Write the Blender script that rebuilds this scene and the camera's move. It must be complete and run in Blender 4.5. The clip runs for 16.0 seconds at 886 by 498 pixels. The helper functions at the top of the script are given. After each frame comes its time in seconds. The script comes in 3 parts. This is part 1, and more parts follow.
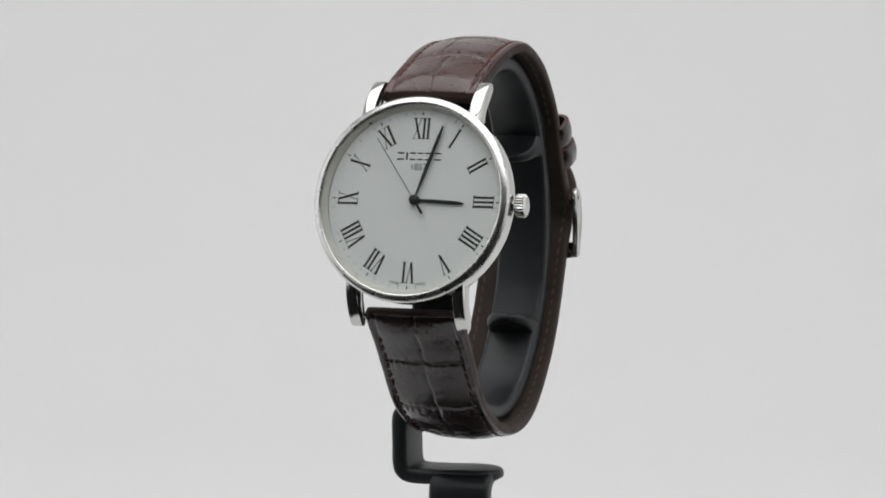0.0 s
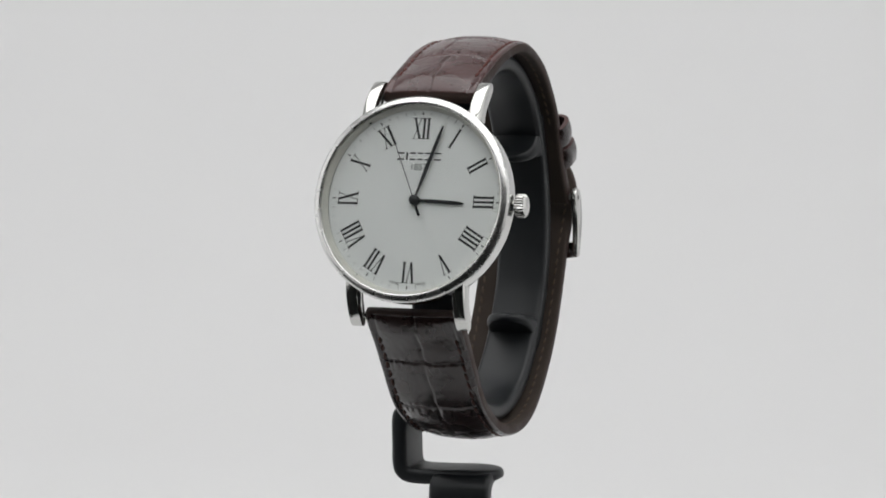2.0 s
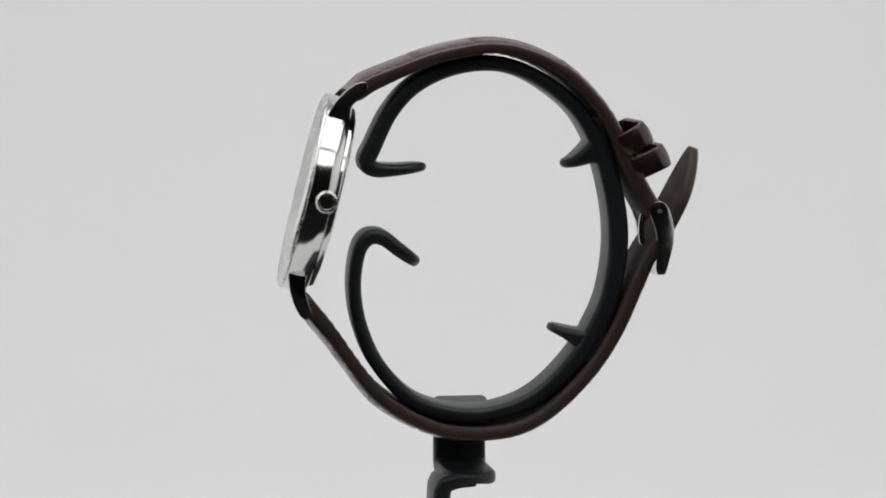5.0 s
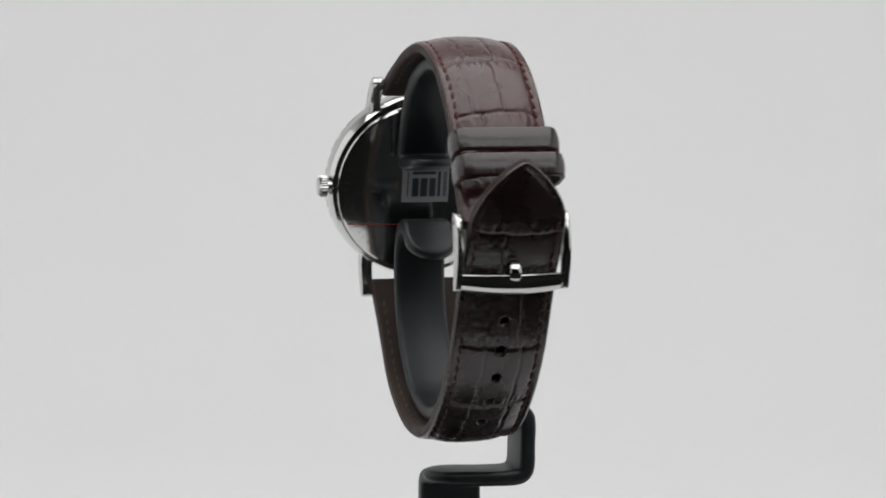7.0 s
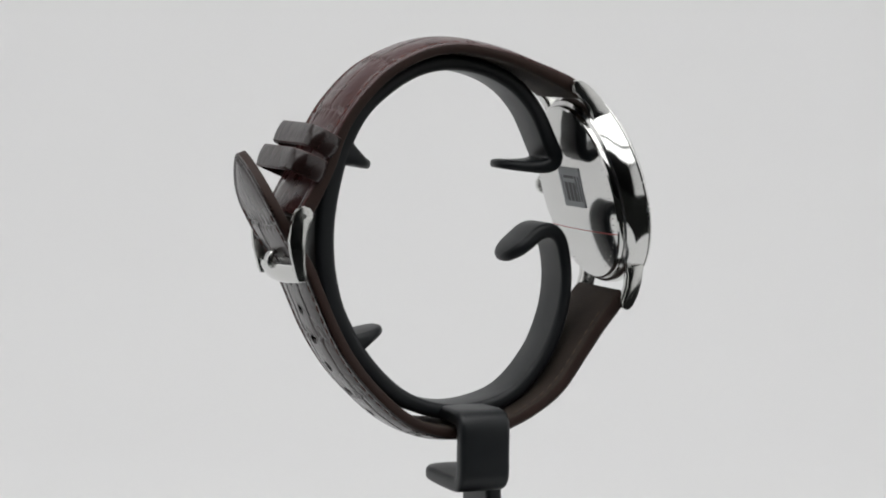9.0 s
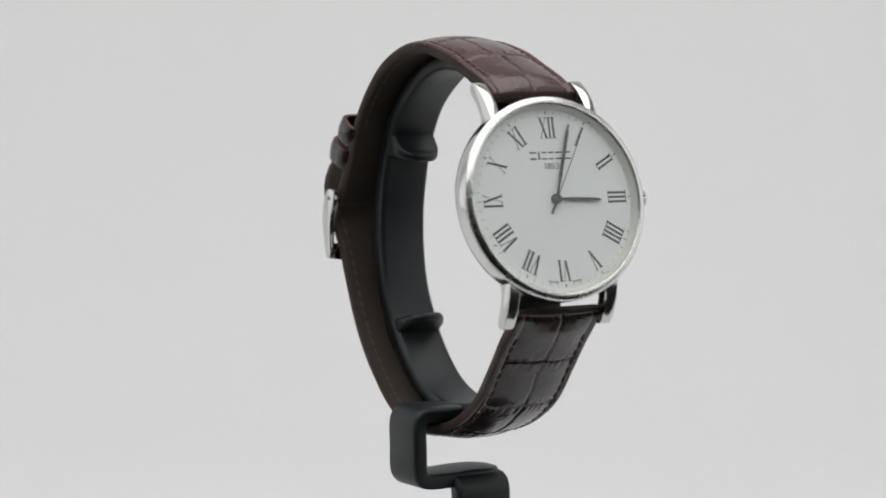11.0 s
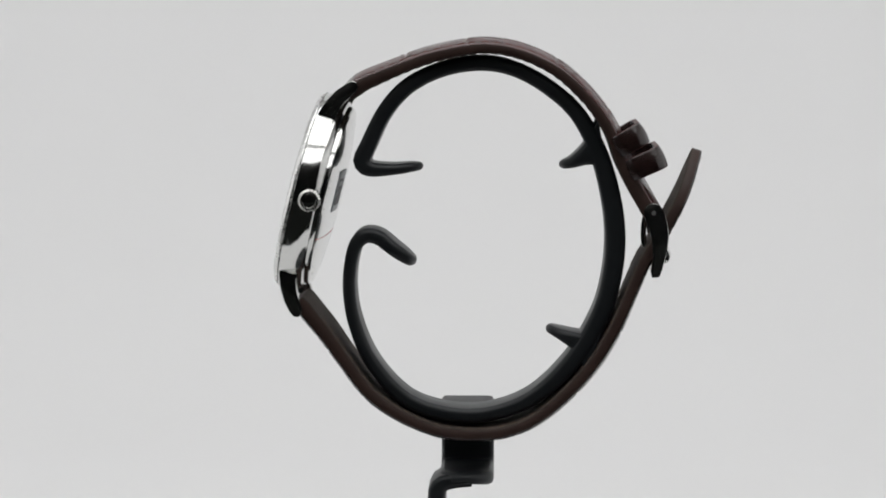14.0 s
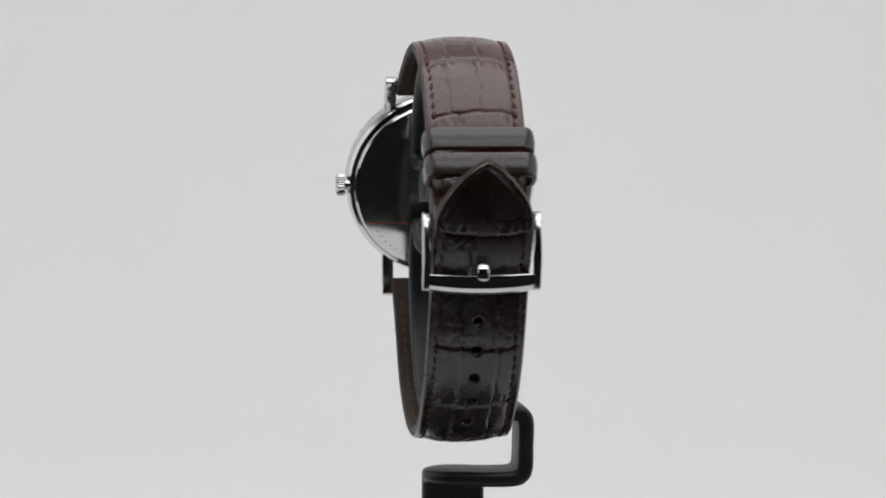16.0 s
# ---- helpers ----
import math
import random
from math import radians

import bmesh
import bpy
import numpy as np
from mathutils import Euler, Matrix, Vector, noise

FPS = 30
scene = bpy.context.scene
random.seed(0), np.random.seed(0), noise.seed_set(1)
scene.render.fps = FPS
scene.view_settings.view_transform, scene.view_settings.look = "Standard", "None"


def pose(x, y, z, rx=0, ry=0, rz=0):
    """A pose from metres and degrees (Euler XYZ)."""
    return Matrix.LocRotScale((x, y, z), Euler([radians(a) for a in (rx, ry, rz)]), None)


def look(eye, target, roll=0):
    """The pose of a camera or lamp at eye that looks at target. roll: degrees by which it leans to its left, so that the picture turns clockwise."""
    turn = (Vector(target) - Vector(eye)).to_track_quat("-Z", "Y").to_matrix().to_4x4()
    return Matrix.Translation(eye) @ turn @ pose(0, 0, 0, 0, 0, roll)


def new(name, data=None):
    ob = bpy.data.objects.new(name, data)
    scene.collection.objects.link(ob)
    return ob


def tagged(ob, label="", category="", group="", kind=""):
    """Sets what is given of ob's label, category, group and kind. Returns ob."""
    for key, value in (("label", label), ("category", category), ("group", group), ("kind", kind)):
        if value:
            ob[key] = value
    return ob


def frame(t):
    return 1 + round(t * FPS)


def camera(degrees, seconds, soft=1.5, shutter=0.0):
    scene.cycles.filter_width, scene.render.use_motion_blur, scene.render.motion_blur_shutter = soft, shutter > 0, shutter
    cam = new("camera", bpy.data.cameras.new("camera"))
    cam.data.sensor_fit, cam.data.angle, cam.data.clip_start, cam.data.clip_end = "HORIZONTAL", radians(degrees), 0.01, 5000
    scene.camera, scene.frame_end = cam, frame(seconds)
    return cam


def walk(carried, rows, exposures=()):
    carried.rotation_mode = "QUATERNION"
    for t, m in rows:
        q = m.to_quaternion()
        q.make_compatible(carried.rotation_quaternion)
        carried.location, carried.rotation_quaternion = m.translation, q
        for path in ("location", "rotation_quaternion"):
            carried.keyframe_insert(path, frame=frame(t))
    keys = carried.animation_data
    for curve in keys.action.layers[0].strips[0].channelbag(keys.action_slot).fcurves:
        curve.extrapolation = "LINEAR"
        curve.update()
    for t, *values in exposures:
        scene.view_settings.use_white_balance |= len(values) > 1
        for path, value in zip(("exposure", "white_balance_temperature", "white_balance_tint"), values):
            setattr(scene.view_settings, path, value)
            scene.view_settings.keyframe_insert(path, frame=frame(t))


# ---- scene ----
MM = 0.001
CLIP = 16.0

# ---- camera: fixed on its tripod, looking slightly down at the turning stand ----
cam = camera(18.118, CLIP, soft=1.8, shutter=0.5)
EYE = (-3.91 * MM, -547.9 * MM, 47.9 * MM)
AIM = (-3.91 * MM, 0.0, 0.0)
walk(cam, [(0.0, look(EYE, AIM, 0.11)), (CLIP, look(EYE, AIM, 0.11))], exposures=[(0.0, 0.0), (CLIP, 0.0)])


# slight unevenness of the motor: seconds, degrees
DRIFT = ((3.75, 0.45), (4.25, 0.54), (6.25, 0.3), (6.5, 0.4), (7.0, 0.95), (7.5, 0.55), (8.0, 1.5), (8.5, 1.2), (9.0, 1.0), (11.25, 0.9), (11.5, 1.19),
         (12.0, 1.3), (12.5, 2.1), (13.0, 1.18), (13.5, 0.6), (14.0, 0.6), (14.5, 1.1), (15.0, 0.1), (15.5, 0.6), (16.0, 1.2))
REST = 340.03


def turn_at(t):
    """Turn of the table in degrees: at rest, a short start, then an even speed."""
    if t <= 3.15:
        return REST
    if t >= 3.75:
        return 481.41 - 40.973 * t + float(np.interp(t, *zip(*DRIFT)))
    u = (t - 3.15) / 0.6
    return REST + (328.21 - REST) * u * u * (1.0 + 0.92 * (1 - u))


# ---- light: a soft overhead panel in a white tent, dark room behind the camera ----
world = bpy.data.worlds.new("world")
scene.world = world
world.use_nodes = True
world.node_tree.nodes["Background"].inputs[0].default_value = (0.9, 0.95, 1.0, 1)
world.node_tree.nodes["Background"].inputs[1].default_value = 0.02


def soft_lamp(name, eye, target, sx, sy, watts, colour=(1, 1, 1)):
    lamp = bpy.data.lights.new(name, "AREA")
    lamp.shape, lamp.size, lamp.size_y, lamp.energy, lamp.color = "RECTANGLE", sx, sy, watts, colour
    ob = new(name, lamp)
    ob.matrix_world = look(eye, target)
    return ob


soft_lamp("overhead_light", (0, 0.14, 0.64), (0, 0.36, 0), 1.0, 0.95, 5.9, (1.0, 1.0, 1.0))
soft_lamp("front_light", (0, -0.58, 0.65), (0, 0.02, 0.0), 1.36, 0.4, 3.3, (1.0, 1.0, 1.0))
soft_lamp("tent_light_left", (-0.67, 0.0, 0.15), (0.2, 0.0, 0.05), 0.97, 0.6, 0.8)
soft_lamp("tent_light_right", (0.67, -0.14, 0.15), (-0.2, -0.14, 0.05), 1.22, 0.6, 0.95)


# ---- materials ----
def material(name, colour, rough=0.5, metal=0.0, noise_scale=0.0, vary=0.0, bump=0.0, bump_scale=2000.0,
             rough_vary=0.0, coat=0.0, spec=0.5):
    """Principled surface with colour variation at two scales and a fine relief."""
    m = bpy.data.materials.new(name)
    m.use_nodes = True
    nt = m.node_tree
    b = nt.nodes["Principled BSDF"]
    b.inputs["Base Color"].default_value = (*colour, 1)
    b.inputs["Roughness"].default_value = rough
    b.inputs["Metallic"].default_value = metal
    b.inputs["Coat Weight"].default_value = coat
    b.inputs["Coat Roughness"].default_value = 0.2
    b.inputs["Specular IOR Level"].default_value = spec
    co = nt.nodes.new("ShaderNodeTexCoord")
    if vary or rough_vary:
        big = nt.nodes.new("ShaderNodeTexNoise")
        big.inputs["Scale"].default_value = noise_scale
        big.inputs["Detail"].default_value = 5
        nt.links.new(co.outputs["Object"], big.inputs["Vector"])
        if vary:
            ramp = nt.nodes.new("ShaderNodeMix")
            ramp.data_type = "RGBA"
            ramp.inputs[6].default_value = (*[c * (1 - vary) for c in colour], 1)
            ramp.inputs[7].default_value = (*[min(1, c * (1 + vary)) for c in colour], 1)
            nt.links.new(big.outputs[0], ramp.inputs[0])
            nt.links.new(ramp.outputs[2], b.inputs["Base Color"])
        if rough_vary:
            mr = nt.nodes.new("ShaderNodeMapRange")
            mr.inputs["From Min"].default_value, mr.inputs["From Max"].default_value = 0.3, 0.7
            mr.inputs["To Min"].default_value = max(0, rough - rough_vary)
            mr.inputs["To Max"].default_value = rough + rough_vary
            nt.links.new(big.outputs[0], mr.inputs[0])
            nt.links.new(mr.outputs[0], b.inputs["Roughness"])
    if bump:
        fine = nt.nodes.new("ShaderNodeTexNoise")
        fine.inputs["Scale"].default_value = bump_scale
        fine.inputs["Detail"].default_value = 6
        nt.links.new(co.outputs["Object"], fine.inputs["Vector"])
        bp = nt.nodes.new("ShaderNodeBump")
        bp.inputs["Strength"].default_value = bump
        bp.inputs["Distance"].default_value = 0.0001
        nt.links.new(fine.outputs[0], bp.inputs["Height"])
        nt.links.new(bp.outputs[0], b.inputs["Normal"])
    return m


def glass_material(name):
    """Clear sapphire: passes light straight through, with a Fresnel gloss."""
    m = bpy.data.materials.new(name)
    m.use_nodes = True
    nt = m.node_tree
    nt.nodes.remove(nt.nodes["Principled BSDF"])
    clear, gloss = nt.nodes.new("ShaderNodeBsdfTransparent"), nt.nodes.new("ShaderNodeBsdfGlossy")
    clear.inputs[0].default_value = (0.99, 1.0, 0.995, 1)
    gloss.inputs["Roughness"].default_value = 0.02
    facing, mix = nt.nodes.new("ShaderNodeLayerWeight"), nt.nodes.new("ShaderNodeMixShader")
    power, weight = nt.nodes.new("ShaderNodeMath"), nt.nodes.new("ShaderNodeMath")
    power.operation, power.inputs[1].default_value = "POWER", 4.0
    weight.operation, weight.inputs[1].default_value, weight.inputs[2].default_value = "MULTIPLY_ADD", 0.8, 0.055
    facing.inputs[0].default_value = 0.5
    nt.links.new(facing.outputs["Facing"], power.inputs[0])
    nt.links.new(power.outputs[0], weight.inputs[0])
    nt.links.new(weight.outputs[0], mix.inputs[0])
    nt.links.new(clear.outputs[0], mix.inputs[1])
    nt.links.new(gloss.outputs[0], mix.inputs[2])
    nt.links.new(mix.outputs[0], nt.nodes["Material Output"].inputs[0])
    return m


BACKDROP = material("white_backdrop", (0.66, 0.66, 0.66), 0.9, 0, 6, 0.01, 0.05, 3000)
DARK_ROOM = material("dark_room_paint", (0.03, 0.031, 0.03), 0.9, 0, 3, 0.2)
TABLE = material("dark_table_board", (0.006, 0.0065, 0.006), 0.85, 0, 8, 0.2, 0.3, 900, 0.1, 0, 0.05)
STEEL = material("polished_steel", (0.64, 0.64, 0.625), 0.09, 1.0, 300, 0.02, 0, 0, 0.02)
CASE_STEEL = material("soft_polished_steel", (0.66, 0.66, 0.645), 0.10, 1.0, 300, 0.03, 0.03, 5000, 0.03)
SATIN = material("satin_steel", (0.62, 0.62, 0.60), 0.15, 1.0, 400, 0.05, 0.05, 4000, 0.05)
DIAL = material("silver_white_dial", (0.79, 0.80, 0.79), 0.42, 0.0, 200, 0.015, 0.04, 9000, 0.04)
REHAUT = material("brushed_flange", (0.66, 0.65, 0.60), 0.4, 0.15, 300, 0.04)
BEZEL = material("soft_bezel_steel", (0.72, 0.72, 0.705), 0.27, 1.0, 300, 0.03, 0.03, 5000, 0.03)
INK = material("black_print", (0.012, 0.012, 0.013), 0.45, 0, 900, 0.2)
GUNMETAL = material("dark_hand_lacquer", (0.03, 0.03, 0.032), 0.28, 0.35, 900, 0.15)
LEATHER = material("brown_embossed_leather", (0.046, 0.0125, 0.0118), 0.28, 0, 160, 0.55, 0.2, 1400, 0.09, 0.3, 0.5)
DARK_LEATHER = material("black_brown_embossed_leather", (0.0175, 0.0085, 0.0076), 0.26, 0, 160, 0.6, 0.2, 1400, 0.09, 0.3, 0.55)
EDGE = material("leather_edge_paint", (0.028, 0.0135, 0.010), 0.6, 0, 220, 0.45, 0.6, 2600, 0.1, 0.0, 0.3)
RAW_EDGE = material("red_brown_cut_edge", (0.045, 0.010, 0.008), 0.45, 0, 300, 0.4, 0.4, 3000)
LINING = material("nubuck_lining", (0.033, 0.022, 0.0155), 0.85, 0, 260, 0.35, 0.7, 3000)
LINING_THREAD = material("tan_lining_thread", (0.06, 0.036, 0.021), 0.7, 0, 900, 0.35, 0.5, 6000)
DARK_THREAD = material("dark_brown_thread", (0.050, 0.017, 0.012), 0.7, 0, 900, 0.35, 0.5, 6000)
THREAD = material("brown_thread", (0.085, 0.022, 0.016), 0.7, 0, 900, 0.35, 0.5, 6000)
PLASTIC = material("black_satin_plastic", (0.008, 0.0098, 0.0115), 0.42, 0, 120, 0.15, 0.1, 2500, 0.05, 0, 0.40)
STICKER = material("grey_sticker", (0.30, 0.32, 0.33), 0.45, 0, 300, 0.06)
STICKER_INK = material("dark_sticker_print", (0.03, 0.03, 0.035), 0.5, 0, 300, 0.1)
RED = material("red_film_line", (0.36, 0.03, 0.03), 0.4, 0, 300, 0.1)
DARK_STEEL = material("darkened_steel", (0.25, 0.25, 0.24), 0.5, 1.0, 500, 0.1)
CRYSTAL = glass_material("sapphire_crystal")


# ---- mesh helpers; all shapes are written in millimetres ----
def to_mesh(name, bm, mat, smooth=40):
    me = bpy.data.meshes.new(name)
    bmesh.ops.recalc_face_normals(bm, faces=bm.faces)
    bm.transform(Matrix.Diagonal((MM, MM, MM, 1)))
    for f in bm.faces:
        f.smooth = True
    if smooth < 180:
        for e in bm.edges:
            if len(e.link_faces) == 2 and e.calc_face_angle(0) > radians(smooth):
                e.smooth = False
    bm.to_mesh(me)
    bm.free()
    for m in (mat if isinstance(mat, (list, tuple)) else [mat]):
        me.materials.append(m)
    return me


def part(name, bm, mat, parent, label="", smooth=40, at=None):
    ob = new(name, to_mesh(name, bm, mat, smooth))
    ob.parent = parent
    if at is not None:
        ob.matrix_basis = at
    return tagged(ob, label)


def shared(name, me, parent, at, label=""):
    ob = new(name, me)
    ob.parent = parent
    ob.matrix_basis = at
    return tagged(ob, label)


def mm(m):
    """A millimetre pose as a metre pose."""
    r = m.copy()
    r.translation = r.translation * MM
    return r


def spline(pts, n):
    """Points evenly spaced along a Catmull-Rom curve through pts (tuples of any length)."""
    P = np.array(pts, float)
    P = np.vstack([2 * P[0] - P[1], P, 2 * P[-1] - P[-2]])
    out = []
    for i in range(1, len(P) - 2):
        for k in range(40):
            t = k / 40
            out.append(0.5 * (2 * P[i] + (P[i + 1] - P[i - 1]) * t + (2 * P[i - 1] - 5 * P[i] + 4 * P[i + 1] - P[i + 2]) * t * t
                              + (3 * P[i] - P[i - 1] - 3 * P[i + 1] + P[i + 2]) * t ** 3))
    out.append(P[-2])
    out = np.array(out)
    d = np.linalg.norm(np.diff(out[:, :2], axis=0), axis=1)
    s = np.concatenate([[0], np.cumsum(d)])
    q = np.linspace(0, s[-1], n)
    return np.stack([np.interp(q, s, out[:, j]) for j in range(out.shape[1])], 1), q


def grid_faces(bm, rings, closed=True, caps=True):
    """Joins rings of vertices of equal count into a tube."""
    vs = [[bm.verts.new(p) for p in r] for r in rings]
    n = len(vs[0])
    for a, b in zip(vs, vs[1:]):
        for j in range(n if closed else n - 1):
            k = (j + 1) % n
            bm.faces.new((a[j], a[k], b[k], b[j]))
    if caps:
        bm.faces.new(vs[0][::-1])
        bm.faces.new(vs[-1])
    return vs


def rounded_loop(hw, ht, r, k=4):
    """A rounded rectangle outline of half sizes hw, ht."""
    r = min(r, hw * 0.999, ht * 0.999)
    out = []
    for cx, cy, a0 in ((hw - r, ht - r, 0), (-hw + r, ht - r, 90), (-hw + r, -ht + r, 180), (hw - r, -ht + r, 270)):
        for i in range(k + 1):
            a = radians(a0 + 90 * i / k)
            out.append((cx + r * math.cos(a), cy + r * math.sin(a)))
    return out


def bar_sweep(bm, pts, place, n=40, r=1.0, round_start=False, round_end=False):
    """Sweeps a rounded bar along rows (a, b, thickness, width); place(u, a, b) gives the 3D point, u across the width.
    A rounded end is half an ellipse both in plan and in thickness."""
    P, s = spline(pts, 800)
    L = s[-1]
    q = list(np.linspace(0, L, n))
    for wanted, side in ((round_start, 0), (round_end, 1)):
        if wanted:
            cap = 0.5 * P[-1 if side else 0][3]
            extra = [cap * (1 - math.cos(0.5 * math.pi * k / 14)) for k in range(15)]
            q = [v for v in q if (L - v if side else v) > cap] + [(L - e if side else e) for e in extra]
    q = sorted(q)
    C = np.stack([np.interp(q, s, P[:, j]) for j in range(4)], 1)
    rings = []
    for i in range(len(q)):
        a, b, th, w = C[i]
        e = 0.01 * L
        d = np.array([np.interp(min(L, q[i] + e), s, P[:, j]) - np.interp(max(0, q[i] - e), s, P[:, j]) for j in (0, 1)])
        d = d / np.linalg.norm(d)
        nrm = np.array([-d[1], d[0]])
        fw = ft = 1.0
        for wanted, left in ((round_start, q[i]), (round_end, L - q[i])):
            if wanted:
                fw = min(fw, math.sqrt(max(0.0004, 1 - max(0, 1 - left / (w / 2)) ** 2)))
                ft = min(ft, math.sqrt(max(0.0004, 1 - max(0, 1 - left / (th / 2)) ** 2)))
        rings.append([place(u, *(C[i][:2] + nrm * v)) for u, v in rounded_loop(w / 2 * fw, th / 2 * ft, min(r, th * 0.48))])
    grid_faces(bm, rings)


def lathe(bm, profile, n=96, closed=False):
    """Turns (radius, height) rows about the local z axis."""
    rings = [[(r * math.cos(2 * math.pi * k / n), r * math.sin(2 * math.pi * k / n), h) for k in range(n)] for r, h in profile]
    grid_faces(bm, rings, True, not closed)
    if closed:
        bm.verts.ensure_lookup_table()
        a, b = [bm.verts[i] for i in range(n)], [bm.verts[(len(rings) - 1) * n + i] for i in range(n)]
        for j in range(n):
            k = (j + 1) % n
            bm.faces.new((b[j], b[k], a[k], a[j]))


def box(bm, x0, x1, y0, y1, z0, z1):
    v = [bm.verts.new((x, y, z)) for z in (z0, z1) for x, y in ((x0, y0), (x1, y0), (x1, y1), (x0, y1))]
    for q in ((3, 2, 1, 0), (4, 5, 6, 7), (0, 1, 5, 4), (1, 2, 6, 5), (2, 3, 7, 6), (3, 0, 4, 7)):
        bm.faces.new([v[i] for i in q])
    return v


def prism(bm, outline, z0, z1):
    a = [bm.verts.new((x, y, z0)) for x, y in outline]
    b = [bm.verts.new((x, y, z1)) for x, y in outline]
    n = len(a)
    bm.faces.new(a[::-1])
    bm.faces.new(b)
    for i in range(n):
        j = (i + 1) % n
        bm.faces.new((a[i], a[j], b[j], b[i]))
    return a + b


def bevel(bm, width, seg=2, angle=30):
    es = [e for e in bm.edges if len(e.link_faces) == 2 and e.calc_face_angle(0) > radians(angle)]
    bmesh.ops.bevel(bm, geom=es, offset=width, segments=seg, profile=0.5, affect="EDGES", clamp_overlap=True)


# ---- the setting: white sweep and tent, dark room round it ----
def structure(name, bm, mat, label, category, smooth=40):
    ob = new(name, to_mesh(name, bm, mat, smooth))
    return tagged(ob, label, category, "", "structure")


FLOOR_Z = -90.0
SWEEP_Z = FLOOR_Z - 4.4


def build_setting():
    bm = bmesh.new()
    prof = [(-22, SWEEP_Z), (300, SWEEP_Z)]
    for i in range(1, 25):
        a = radians(90 * i / 24)
        prof.append((300 + 320 * math.sin(a), SWEEP_Z + 320 * (1 - math.cos(a))))
    prof.append((620, 700))
    low = [(y, z - 4) if z == SWEEP_Z else (y + 4, z) for y, z in prof]
    rings = [[(-700, y, z) for y, z in prof] + [(-700, y, z) for y, z in low[::-1]],
             [(700, y, z) for y, z in prof] + [(700, y, z) for y, z in low[::-1]]]
    grid_faces(bm, rings)
    structure("backdrop", bm, BACKDROP, "seamless white paper sweep behind the watch", "backdrop")
    bm = bmesh.new()
    box(bm, -700, 700, -620, 300, FLOOR_Z - 20, FLOOR_Z - 8.6)
    structure("table_top", bm, TABLE, "dark grey table top under the stand", "table")
    for name, x, front in (("wall_west", -706, -500), ("wall_east", 702, -850)):
        bm = bmesh.new()
        box(bm, x, x + 4, front, 624, FLOOR_Z - 8.4, 700)
        structure(name, bm, BACKDROP, "plain white side wall of the light tent", "wall")
    bm = bmesh.new()
    box(bm, -706, 706, -620, 624, 702, 706)
    structure("ceiling", bm, BACKDROP, "plain white top of the light tent", "ceiling")
    for name, b in (("room_wall_south", (-2000, 2000, -2004, -2000, -800, 2000)), ("room_wall_north", (-2000, 2000, 2000, 2004, -800, 2000)),
                    ("room_wall_west", (-2004, -2000, -2000, 2000, -800, 2000)), ("room_wall_east", (2000, 2004, -2000, 2000, -800, 2000)),
                    ("room_floor", (-2000, 2000, -2000, 2000, -806, -802)), ("room_ceiling", (-2000, 2000, -2000, 2000, 2002, 2006))):
        bm = bmesh.new()
        box(bm, *b)
        structure(name, bm, DARK_ROOM, "dark unlit room round the light tent", "room")


build_setting()


